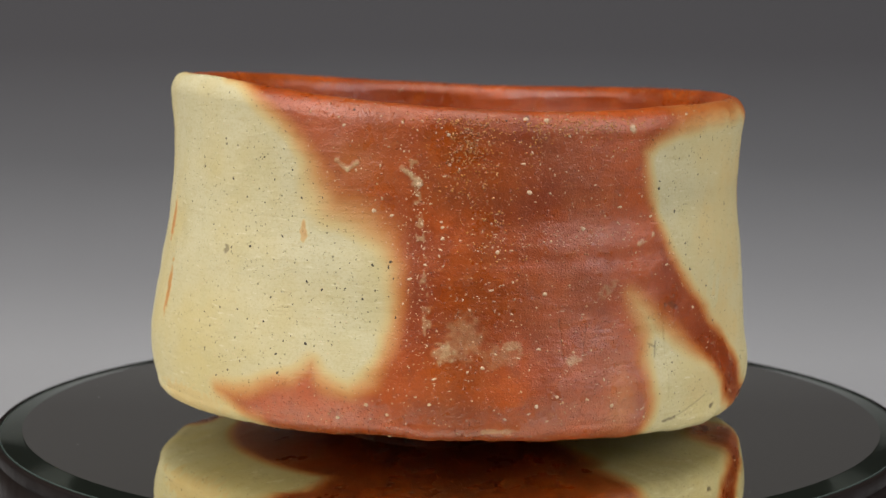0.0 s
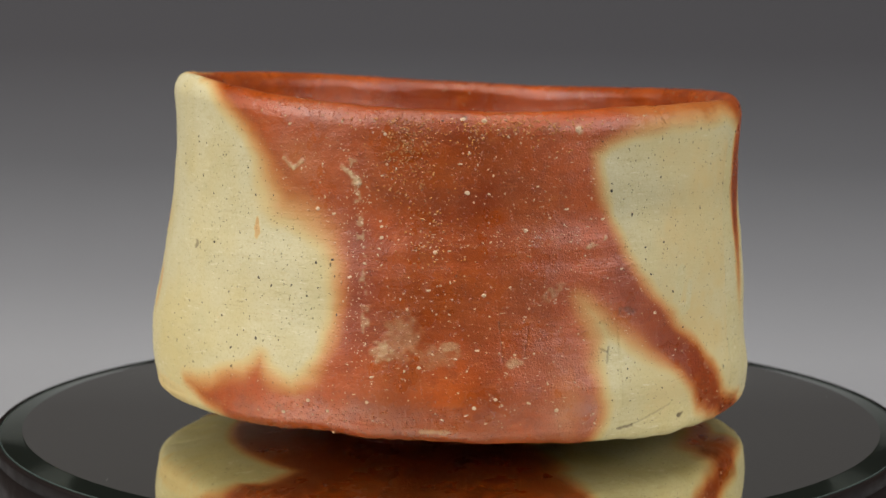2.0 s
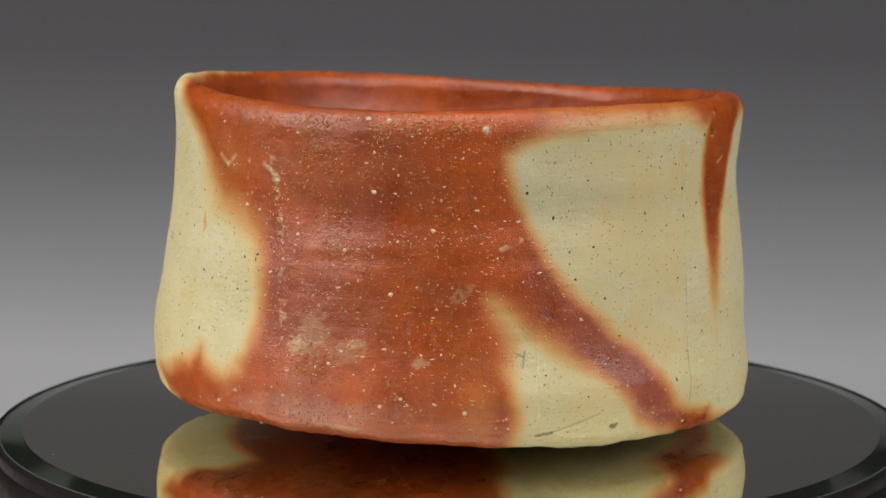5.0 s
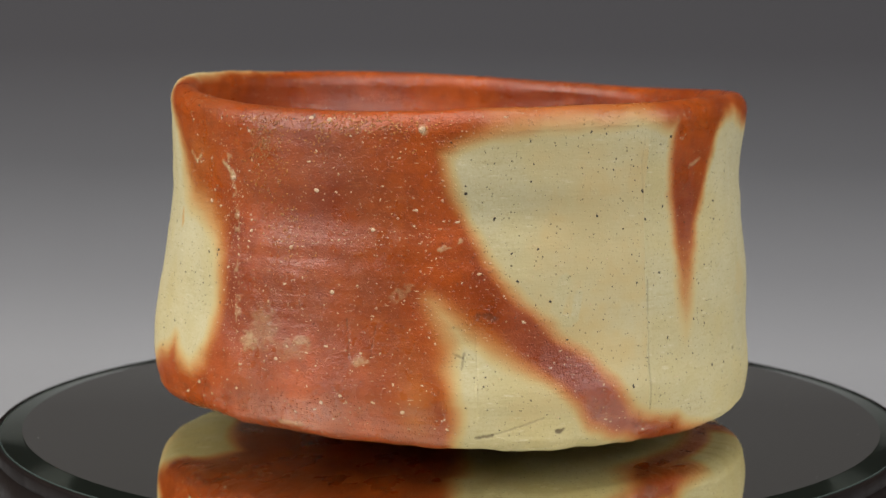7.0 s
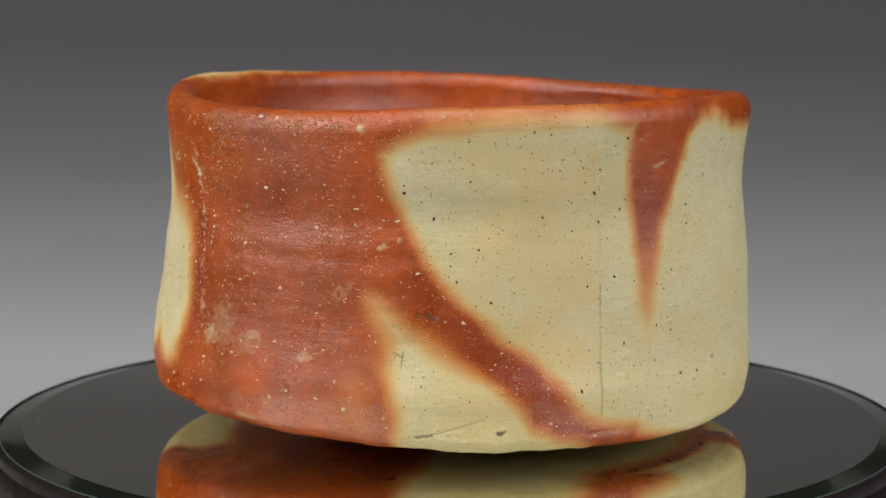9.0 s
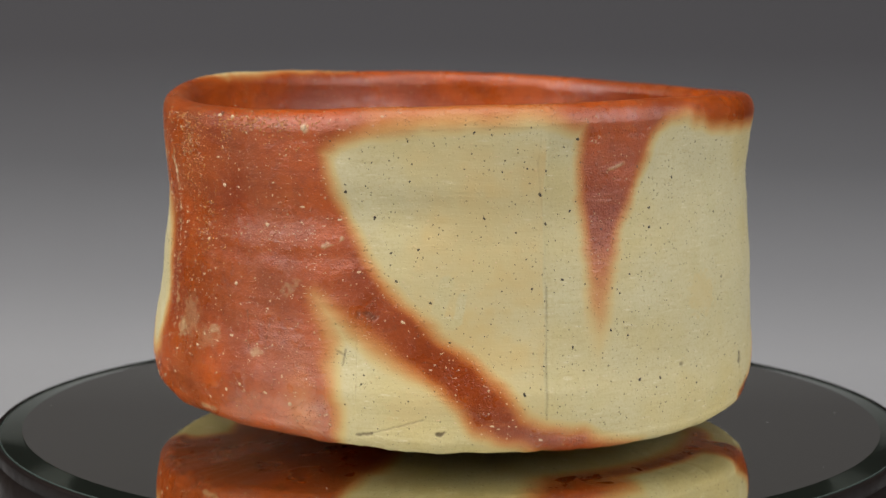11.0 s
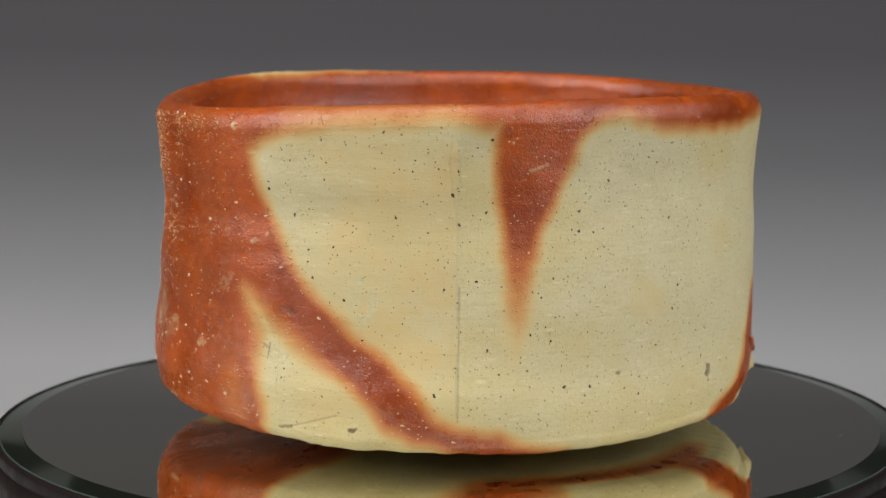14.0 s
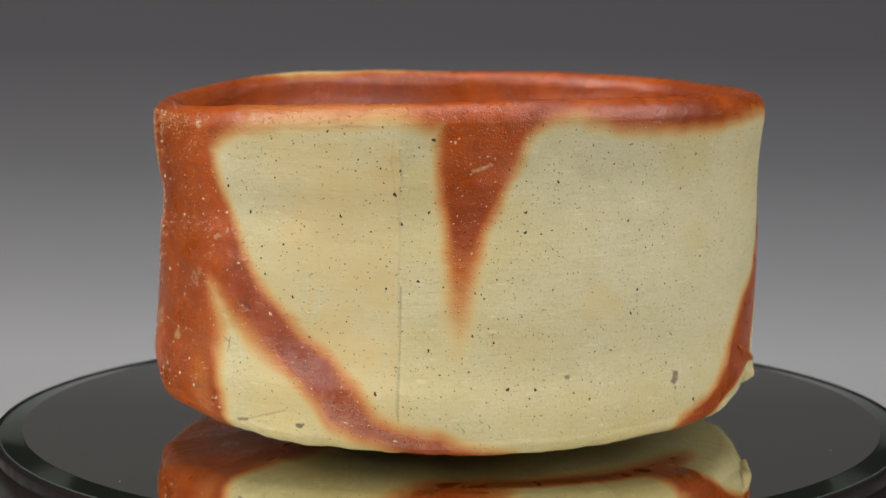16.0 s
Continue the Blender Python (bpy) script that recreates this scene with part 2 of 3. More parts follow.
def build_turntable():
    table = new("turntable")
    table.location = AXIS
    tagged(table, "round mirror glass with a green edge on black turntable", "turntable")
    flat, rim, out = 0.0879, 0.0921, 0.0936
    verts, faces = lathe([(flat * i / 12, 0.0) for i in range(13)], 256)
    part("mirror", mesh_of("mirror", verts, faces, MIRROR, False), table, "dark reflecting mirror glass")
    verts, faces = lathe([(flat, 0.0), (flat + 0.0002, -0.00004), (rim, -0.0006)], 256)
    part("bevel", mesh_of("bevel", verts, faces, BEVEL), table, "dark green bevelled mirror edge")
    verts, faces = lathe([(rim, -0.0006), (rim + 0.00005, -0.00052), (rim + 0.0003, -0.00055), (rim + 0.0003, -0.0016)], 256)
    part("glass_edge", mesh_of("glass_edge", verts, faces, EDGE), table, "thin pale green glass edge")
    lip = [(rim + 0.0003, -0.0012), (rim + 0.0003, -0.0007)] + [(out - 0.0006 + 0.0006 * math.sin(a), -0.0010 + 0.0006 * math.cos(a)) for a in (math.pi / 2 * i / 6 for i in range(7))]
    verts, faces = lathe([(0.02, -0.0037), (rim, -0.0037)] + lip + [(out, -0.0030), (out - 0.0004, -0.0033), (out - 0.0004, -0.0036), (out, -0.0039), (out, -0.0092), (out - 0.0008, -0.0100),
                                                                  (0.06, -0.0104), (0.03, -0.0104)], 256)
    part("platter", mesh_of("platter", verts, faces, BLACK), table, "black platter rim")
    verts, faces = lathe([(0.03, -0.0104), (0.034, -0.014), (0.034, -0.032), (0.055, -0.036), (0.057, -0.0396), (0.0, -0.0396)], 96)
    part("pedestal", mesh_of("pedestal", verts, faces, BLACK), table)
    # dust on the glass
    rng = random.Random(5)
    verts, faces = [], []
    for _ in range(38):
        r, a, s = 0.0868 * math.sqrt(rng.random()), rng.uniform(0, 6.283), rng.uniform(0.00004, 0.00010)
        x, y, k = r * math.cos(a), r * math.sin(a), len(verts)
        verts += [(x - s, y, 0.00003), (x, y - s, 0.00003), (x + s, y, 0.00003), (x, y + s * 1.3, 0.00003), (x, y, s)]
        faces += [(k, k + 1, k + 4), (k + 1, k + 2, k + 4), (k + 2, k + 3, k + 4), (k + 3, k, k + 4)]
    tagged(part("dust", mesh_of("dust", verts, faces, DUST, False), table, "white dust specks"), kind="stuff")
    return table


# ---- the tea bowl ----
Z_KNOTS = np.array([0.0, 4, 8, 12, 17, 23, 30, 37, 44, 51, 58, 66, 74])
R_KNOTS = np.array([56.62, 58.47, 60.32, 62.23, 62.10, 61.62, 61.14, 60.82, 59.87, 59.85, 60.26, 61.05, 61.42])
SWAY_COS = np.array([2.43, 1.65, 0.31, -0.30, -1.03, -1.42, -1.47, -1.37, -1.52, -1.00, -0.88, -0.90, -0.55])
SWAY_SIN = np.array([-0.34, -0.04, 0.34, 0.28, -0.18, 0.17, 0.99, 1.19, 1.57, 1.45, 1.85, 2.09, 2.16])
OVAL_COS = np.array([0.59, -0.01, -0.96, 0.06, 0.10, -0.04, 0.36, 0.78, 0.94, 1.50, 1.51, 1.54, 1.06])
OVAL_SIN = np.array([0.48, 0.51, 0.26, -0.13, -0.33, -0.33, -0.52, -0.99, -1.28, -1.61, -1.97, -1.83, -1.30])


def wall_radius(phi, z):
    """Outer radius in millimetres at an angle in degrees and a height in millimetres: a thrown profile pushed out of round."""
    a = np.radians(phi)

    def profile(values):
        return sum(np.interp(z + d, Z_KNOTS, values) for d in (-3.6, -2.4, -1.2, 0.0, 1.2, 2.4, 3.6)) / 7

    return (profile(R_KNOTS) + profile(SWAY_COS) * np.cos(a) + profile(SWAY_SIN) * np.sin(a)
            + profile(OVAL_COS) * np.cos(2 * a) + profile(OVAL_SIN) * np.sin(2 * a))


RIM = [67.59, -2.24, -1.10, -0.46, 1.05, -0.11, 0.25, 0.29, 0.00]


def rim_height(phi):
    a = np.radians(phi)
    h = RIM[0] + 0 * a
    for k in range(1, 5):
        h = h + RIM[2 * k - 1] * np.cos(k * a) + RIM[2 * k] * np.sin(k * a)
    return h


FOOT_EDGE = [5.47, -0.83, -1.02, 0.02, -0.47, -0.18, -0.28]


def foot_edge(phi):
    a = np.radians(phi)
    h = FOOT_EDGE[0] + 0 * a
    for k in range(1, 4):
        h = h + FOOT_EDGE[2 * k - 1] * np.cos(k * a) + FOOT_EDGE[2 * k] * np.sin(k * a)
    return h


# pale areas that the fire left, as outlines of angle and height
PALE_LEFT = [(-95, 73.5), (-88, 71.0), (-82.6, 68.8), (-78.2, 65.8), (-73.5, 63.6), (-69.8, 60.5), (-66.9, 56.6), (-65.3, 52.1), (-64, 49.7), (-61.5, 47), (-56.7, 45.2), (-52, 42.1), (-50.3, 37.8),
             (-50.3, 30.8), (-50.7, 25.9), (-51.5, 22.9), (-53, 19.8), (-54.8, 16.9), (-57.7, 15), (-60.2, 15.6), (-62.8, 17.4), (-64.9, 19.7), (-66.5, 18.6), (-68.6, 16.7), (-72.6, 16.2), (-76.2, 14.2),
             (-81.7, 13.1), (-85.5, 12.8), (-83.5, 11.2), (-79.8, 9.1), (-76.4, 7.6), (-73, 3), (-80, -4), (-140, -4), (-146, 40), (-140, 71.5), (-105, 73.4)]
PALE_RIGHT = [(37, 61.7), (28, 63), (18.5, 62.7), (9.6, 61.6), (1, 60.9), (-4.5, 59.6), (-6.6, 57.5), (-6.1, 53.7), (-5, 50.3), (-3.6, 45.8), (-1.4, 41.9), (1.1, 38.4), (3.4, 35.5), (8.1, 30), (12, 26.5),
              (15.4, 23.5), (19.2, 20.5), (23.2, 16.6), (26, 13.2), (28, 11), (31.7, 9.1), (37.3, 7.6), (41, 5.5), (50, 3.5), (56, -3), (80, -3), (83.5, 7.2), (87, 8.6), (91.2, 10.5), (94.6, 14.4), (98, 19.3),
              (101.7, 23.2), (105.4, 27.2), (114, 33), (119, 40), (126, 62.5), (110, 63), (100.5, 62.4), (93.8, 61.2), (83.8, 60.6), (75.8, 60.9), (70.2, 61.2), (66.2, 62.6), (62.5, 63.9), (58.1, 63.6), (55, 62.1)]
PALE_WEDGE = [(-8.4, 32.0), (-4.6, 29.3), (-2.4, 26.8), (0.9, 24.0), (4.6, 21.0), (8.3, 18.6), (12.4, 15.8), (15.6, 12.6), (18.5, 9.3), (22.8, 7.2), (27, 5.9), (32, 3.5), (34, -3), (-6, -3), (-5.2, 6.4), (-4.7, 8.0),
              (-4.2, 12.2), (-5.4, 16.2), (-6.8, 20.1), (-6.4, 24)]
PALE_FAR = [(121, 28), (116, 21), (112, 13.5), (104, 11.4), (98, 9.2), (94, 6), (96, -3), (165, -3), (165, 32)]
RUN = [(38.6, 68), (38.7, 60), (38.4, 54.6), (38.3, 47), (38.7, 39.8), (39.1, 33), (39.8, 27), (41.0, 18), (42.0, 26), (43.0, 34.9), (44.1, 39.7), (45.1, 43.6), (46.7, 47.6), (48.2, 51.5), (49.6, 54.4),
       (51.5, 57.9), (53, 60.4), (55, 62.1), (58, 64.2), (60, 68)]
DEGREE = 1.06


# dark specks and pits, as angle and height
SPECKS_PANEL = [(7.9, 59.5), (18.7, 61.0), (21.7, 60.6), (28.3, 61.8), (-5.2, 59.4), (0.4, 57.6), (1.9, 55.7), (-2.8, 51.8), (-2.8, 50.7), (8.2, 52.5), (9.0, 50.9), (8.6, 55.5), (17.2, 54.7), (21.3, 54.6), (23.5, 54.2),
                (27.8, 54.7), (31.1, 54.3), (28.3, 52.1), (30.1, 50.2), (20.6, 46.1), (12.0, 44.9), (20.1, 42.8), (5.0, 39.9), (9.6, 40.5), (2.1, 46.0), (12.3, 58.7), (6.0, 35.0), (11.7, 31.3), (21.8, 27.5), (28.8, 33.6),
                (30.7, 19.9), (27.3, 15.0), (30.0, 15.9), (10.5, 19.3), (14.9, 24.3), (0.6, 18.2), (8.2, 14.0), (23.6, 33.3), (33.4, 56.9), (37.6, 55.6), (36.7, 59.8), (34.3, 58.4), (33.1, 41.9), (35.9, 47.0), (37.0, 48.7)]
SPECKS_RIGHT = [(67.7, 61.0), (88.1, 56.4), (84.8, 53.9), (64.7, 58.5), (67.8, 57.2), (52.6, 52.4), (58.3, 52.2), (49.6, 54.5), (65.6, 45.2), (72.1, 44.9), (72.9, 51.7), (52.5, 46.9), (51.0, 43.7), (52.3, 43.4), (57.1, 43.7),
                (63.5, 43.7), (55.8, 40.1), (44.4, 41.7), (42.0, 43.6), (75.6, 39.9), (77.1, 43.0), (84.5, 50.1), (95.9, 44.8), (89.0, 37.3), (53.4, 38.7), (86.3, 31.9)]
SPECKS_LOW = [(32.7, 32.8), (43.7, 33.0), (44.7, 32.7), (34.2, 35.0), (47.4, 35.3), (49.9, 34.7), (56.9, 33.3), (73.2, 32.5), (78.7, 26.2), (82.7, 28.1), (77.9, 23.6), (80.4, 23.9), (71.8, 28.3), (43.3, 25.5), (36.0, 22.9),
              (37.9, 18.7), (49.1, 16.0), (52.7, 14.3), (53.8, 15.8), (74.3, 17.2), (79.5, 18.6), (83.9, 13.5), (86.5, 11.0), (76.4, 10.1), (63.3, 13.6), (60.5, 14.9), (44.8, 10.4), (41.0, 10.1), (67.9, 22.0), (63.8, 16.6),
              (46.8, 24.3), (47.6, 28.5), (45.9, 26.8), (31.6, 26.2), (31.3, 44.9)]
SPECKS_LEFT = [(-86.8, 67.2), (-97.0, 68.0), (-105.3, 57.5), (-88.2, 58.8), (-87.9, 57.8), (-84.2, 57.7), (-79.6, 57.6), (-96.2, 53.1), (-96.5, 54.9), (-107.0, 50.8), (-78.0, 55.8), (-78.3, 54.1), (-70.4, 53.8), (-74.6, 51.9),
               (-85.6, 51.5), (-87.6, 55.4), (-81.7, 48.4), (-68.6, 48.9), (-64.2, 49.1), (-66.1, 51.6), (-71.7, 60.7), (-91.4, 42.6), (-76.7, 43.7), (-72.5, 41.7), (-85.0, 38.9), (-80.0, 39.4), (-57.8, 64.7), (-32.2, 63.0)]
SPECKS_FOOT = [(-66.9, 37.9), (-74.2, 30.7), (-90.7, 26.4), (-75.2, 26.3), (-89.3, 19.8), (-70.7, 23.2), (-72.0, 20.8), (-66.2, 23.1), (-85.1, 18.8), (-82.8, 16.7), (-86.0, 15.2), (-71.4, 17.5), (-66.7, 34.0), (-59.4, 33.3),
               (-63.8, 32.8), (-56.2, 31.6), (-54.0, 33.2), (-51.3, 38.2), (-51.7, 37.2), (-50.8, 35.4), (-54.5, 37.6), (-55.2, 29.4), (-50.4, 28.6), (-69.4, 29.8), (-81.6, 27.9), (-86.2, 27.7), (-102.4, 17.1), (-94.1, 19.6),
               (-79.8, 18.7)]


def outline_distance(phi, z, outline):
    """Signed distance in millimetres to an outline, positive outside."""
    pts = np.array(outline, dtype=float) * (DEGREE, 1.0)
    x, y = phi * DEGREE, z
    best, inside = np.full(x.shape, 1e9), np.zeros(x.shape, dtype=bool)
    for (ax, ay), (bx, by) in zip(pts, np.roll(pts, -1, axis=0)):
        ex, ey = bx - ax, by - ay
        u = np.clip(((x - ax) * ex + (y - ay) * ey) / (ex * ex + ey * ey), 0, 1)
        best = np.minimum(best, (x - ax - u * ex) ** 2 + (y - ay - u * ey) ** 2)
        if ey != 0:
            inside ^= ((ay > y) != (by > y)) & (x < (y - ay) / ey * ex + ax)
    return np.where(inside, -1.0, 1.0) * np.sqrt(best)


def blot(phi, z, at, size, seed=0, ragged=0.35):
    """A soft-edged mark at (angle, height), of (half width, half height) in millimetres."""
    u, v = (phi - at[0]) * DEGREE / size[0], (z - at[1]) / size[1]
    near = np.hypot(u, v) + ragged * lattice_noise(phi * DEGREE * 1.4 + 50, z * 1.4 + 50, 90 + seed)
    return smooth_step(near, 1.15, 0.6)


def scratch(phi, z, a, b, width):
    x, y = phi * DEGREE, z
    ax, ay, bx, by = a[0] * DEGREE, a[1], b[0] * DEGREE, b[1]
    u = np.clip(((x - ax) * (bx - ax) + (y - ay) * (by - ay)) / ((bx - ax) ** 2 + (by - ay) ** 2), 0, 1)
    d = np.hypot(x - ax - u * (bx - ax), y - ay - u * (by - ay)) + 0.12 * lattice_noise(x * 2.5 + 70, y * 2.5 + 70, 77)
    return smooth_step(d, width, width * 0.45)


def build_bowl():
    bowl = new("tea_bowl")
    bowl.location = (0, 0, 0)
    tagged(bowl, "unglazed cream tea bowl with red-brown fire marks", "tea bowl")
    columns = np.concatenate([np.linspace(-128, 128, 1500, endpoint=False), np.linspace(128, 232, 170, endpoint=False)])
    phi1 = (columns + 180) % 360 - 180
    top, edge = rim_height(phi1), foot_edge(phi1)
    top = top + 0.14 * lattice_noise(columns * 0.09 + 40, columns * 0, 3) + 0.05 * lattice_noise(columns * 0.5 + 40, columns * 0 + 9, 4)
    base = edge
    edge = edge + 0.25 * lattice_noise(columns * 0.16 + 40, columns * 0 + 3, 5) + 0.12 * lattice_noise(columns * 0.7 + 40, columns * 0 + 5, 6)
    rows_r, rows_z, rows_fire_z = [], [], []

    def row(r, z, mark_z=None):
        rows_r.append(r)
        rows_z.append(z)
        rows_fire_z.append(z if mark_z is None else mark_z)

    # underside from the foot outwards
    for u in np.linspace(0, 1, 30, endpoint=False):
        row(26.0 + 30.5 * u + 0 * edge, np.maximum(1.0, base - 4.4) * (1 - u) + base * u + (edge - base) * u ** 6, edge * 0 + 1.5 + 2.5 * u)
    start = edge + 3.4
    at_start = wall_radius(phi1, start)
    for a in np.linspace(0, math.pi / 2, 20, endpoint=False):
        row(56.5 + (at_start - 56.5) * math.sin(a), edge + 3.4 * (1 - math.cos(a)))
    for u in np.linspace(0, 1, 330, endpoint=False):
        z = start + (top - 3.8 - start) * u
        row(wall_radius(phi1, z), z)
    at_top = wall_radius(phi1, top - 3.8)
    for a in np.linspace(0, math.pi / 2, 18, endpoint=False):
        row(at_top - 2.9 + 2.9 * math.cos(a) ** 0.9, top - 3.8 + 3.8 * math.sin(a), top - 3.8 + 3.2 * a)
    for a in np.linspace(math.pi / 2, math.pi, 14, endpoint=False):
        row(at_top - 2.9 + 2.5 * math.cos(a), top - 2.6 + 2.6 * math.sin(a), top + 1.2 + 2.6 * (a - math.pi / 2))
    for u in np.linspace(0, 1, 50, endpoint=False):
        z = (top - 2.6) * (1 - u) + 15.0 * u
        row(at_top - 5.4 - 1.4 * u + 0.5 * np.sin(u * 19), z, z * 0 + 90)
    for a in np.linspace(0, math.pi / 2, 16):
        row((at_top - 6.8) * (1 - 0.35 * (1 - math.cos(a))), top * 0 + 15.0 - 6.0 * math.sin(a), top * 0 + 90)
    row(at_top * 0 + 0.5, at_top * 0 + 8.6, top * 0 + 90)
    R, Zc, M = np.array(rows_r), np.array(rows_z), np.array(rows_fire_z)
    P = np.broadcast_to(phi1, R.shape)
    C = np.broadcast_to(columns, R.shape)
    outer = smooth_step(M, 80, 76) * smooth_step(M, 2, 5)
    # hand and wheel marks on the wall
    def lumps(x, y, cell, seed):
        return lattice_noise((x + 140) * DEGREE / cell, (y + 20) / cell, seed)
    window = smooth_step(P, -56, -34) * smooth_step(P, 20, -8)
    R = R + outer * (0.30 * lumps(C, M, 17, 11) + 0.14 * lumps(C, M, 6, 12) + 0.05 * lumps(C, M, 2.2, 13))
    rings = 0.05 * np.sin(M / 4.1 + 0.8 * lumps(C, M, 30, 14)) + 0.02 * lattice_noise((C + 140) / 60, (M + 20) / 1.3, 15)
    R = R + outer * rings * (0.35 + 0.65 * window)
    R = R + outer * window * (0.19 * np.exp(-((M - 41.5 - 0.02 * P) / 1.8) ** 2) - 0.18 * np.exp(-((M - 47.5) / 3.0) ** 2) - 0.10 * np.exp(-((M - 38.6) / 1.3) ** 2))
    # trimmed facets low on the wall, and an overlap seam in the pale panel
    seam = 31.0 + 0.35 * lattice_noise(M / 5 + 30, M * 0, 21)
    R = R + outer * 0.16 * smooth_step(P, seam + 0.25, seam - 0.05) * smooth_step(P, 20, 31) * smooth_step(M, 9, 14) * smooth_step(M, 62, 57)
    wseam = -1.0 + 0.3 * lattice_noise(M / 4 + 30, M * 0, 22)
    R = R - outer * 0.18 * smooth_step(P, wseam + 0.3, wseam) * smooth_step(P, -12, -1) * smooth_step(M, 8, 12) * smooth_step(M, 27, 24)
    R = R + outer * 0.12 * np.exp(-((M - 8.5 + 0.03 * P) / 2.0) ** 2) * smooth_step(P, 60, 20) * smooth_step(P, -30, 0)
    low = np.exp(-((M - 6.0) / 3.0) ** 2) * outer
    R = R + low * 0.5 * lumps(C, M, 9, 16)

    # fire marks
    wx = P + 0.7 * lumps(C, M, 9, 31) + 0.35 * lumps(C, M, 3, 32)
    wz = M + 0.6 * lumps(C, M, 9, 33) + 0.35 * lumps(C, M, 3, 34)
    left = outline_distance(wx, wz, PALE_LEFT)
    wide = 1.0 + 0.5 * smooth_step(M, 38, 50) * smooth_step(M, 68, 60) + 1.5 * np.exp(-((M - 46.0) / 6.5) ** 2) + 0.5 * np.exp(-((M - 14.0) / 5.0) ** 2) + 0.5 * np.exp(-((M - 30.0) / 9.0) ** 2)
    fire = smooth_step(left / wide, -3.1, 3.1)
    fire = fire * (1 - 0.2 * np.exp(-((wx + 58.0) / 8.0) ** 2 - ((wz - 55.0) / 6.5) ** 2))
    fire = np.minimum(fire, smooth_step(outline_distance(wx, wz, PALE_RIGHT), -3.2, 2.9))
    fire = np.minimum(fire, smooth_step(outline_distance(wx, wz, PALE_WEDGE), -3.2 - 2.6 * smooth_step(M, 14, 28), 3.0 + 1.5 * smooth_step(M, 14, 28)))
    fire = np.minimum(fire, smooth_step(outline_distance(wx, wz, PALE_FAR), -1.6, 1.4))
    fire = fire * (1 - 0.24 * np.exp(-((wx + 11.5) / 4.5) ** 2 - ((wz - 12.5) / 9.0) ** 2))
    scrapes = lattice_noise((C + 140) / 5.0, (M + 20) * 2.2, 36)
    run = smooth_step(outline_distance(wx, wz, RUN) + 0.3 * scrapes, 3.2, -1.8) * smooth_step(wz, 12, 47) * (0.95 + 0.05 * scrapes)
    fire = np.maximum(fire, run)
    # the cord went on across the underside
    band = np.exp(-((R - 52.5) / 3.2) ** 2) * smooth_step(P, 26, 40) * smooth_step(P, 112, 96)
    below = np.maximum(band, smooth_step(P, -76, -66) * smooth_step(P, 0, -10))
    below = np.maximum(below, smooth_step(R, 49, 44) * smooth_step(P, 4, -8))
    sunk = np.zeros(R.shape)
    sunk[:30] = smooth_step(np.linspace(0, 1, 30, endpoint=False), 1.0, 0.88)[:, None]
    fire = fire * (1 - sunk) + below * sunk
    # rim band paler over the right panel: less burnt, some sheen put into colour
    fire = fire * (1 - 0.24 * smooth_step(P, -6, 4) * smooth_step(P, 40, 30) * smooth_step(M, 59, 62) * smooth_step(M, 76, 70))
    # rust stains in the pale clay
    stain = 0.55 * blot(P, M, (-112, 42), (1.6, 4.5), 2) + 0.5 * blot(P, M, (-108, 29), (1.2, 6.0), 3) + 0.38 * blot(P, M, (-68, 43), (0.9, 2.2), 4)
    stain = stain + 0.22 * blot(P, M, (-96, 9), (16, 3.0), 5) + 0.14 * blot(P, M, (8, 13), (5, 4), 6) + 0.10 * blot(P, M, (22, 45), (9, 12), 7) + 0.12 * blot(P, M, (66, 30), (5, 5), 8)
    fire = np.clip(np.maximum(fire, stain * (fire < 0.6)), 0, 1)
    # the panel beside the seam is a shade warmer, with a pale drop in it
    panel = smooth_step(P, seam + 0.3, seam - 0.3) * smooth_step(P, 2, 12) * smooth_step(M, 8, 14) * smooth_step(M, 64, 56)
    panel = panel * (0.14 + 0.05 * lumps(C, M, 6, 51) + 0.03 * lumps(C, M, 1.6, 52))
    drop = np.maximum(scratch(P, M, (14.4, 35.0), (12.8, 29.0), 1.5), blot(P, M, (14.3, 27.6), (2.6, 1.3), 40, 0.3))
    drop = np.maximum(drop, scratch(P, M, (17.0, 32.4), (16.2, 28.0), 1.0))
    drop = np.clip(drop, 0, 1)
    fire = np.maximum(fire, panel * (1 - drop))
    dull = smooth_step(np.minimum(left, outline_distance(P, M, PALE_RIGHT)), 4.0, 13.0) * smooth_step(M, 76, 70)
    ash = 0.55 * blot(P, M, (-42.2, 22.4), (2.2, 1.9), 9, 0.4) + 0.26 * blot(P, M, (-38.8, 25.5), (3.4, 4.2), 16, 0.3) + 0.4 * blot(P, M, (-31.0, 23.6), (2.0, 0.9), 10, 0.4) + 0.22 * blot(P, M, (-32.6, 22.0), (3.6, 2.2), 17, 0.3) + 0.8 * blot(P, M, (-9.8, 61.5), (1.0, 0.9), 11)
    ash = ash + 0.7 * scratch(P, M, (-61.2, 56.0), (-59.2, 54.3), 0.55) + 0.7 * scratch(P, M, (-59.2, 54.3), (-57.2, 55.6), 0.5)
    ash = ash + 0.7 * scratch(P, M, (-49.5, 54.8), (-46.3, 52.4), 0.6) + 0.6 * blot(P, M, (-46.7, 52.2), (1.0, 1.1), 12)
    ash = ash + 0.5 * scratch(P, M, (-47.5, 57), (-45.0, 26), 1.0) * smooth_step(lumps(C, M, 0.8, 41), 0.2, 0.5)
    ash = ash + 0.6 * scratch(P, M, (-7.0, 40.6), (-3.6, 42.2), 0.6) * (lumps(C, M, 0.8, 42) > -0.2) + 0.3 * blot(P, M, (-13.5, 33), (2.6, 1.2), 13, 0.9)
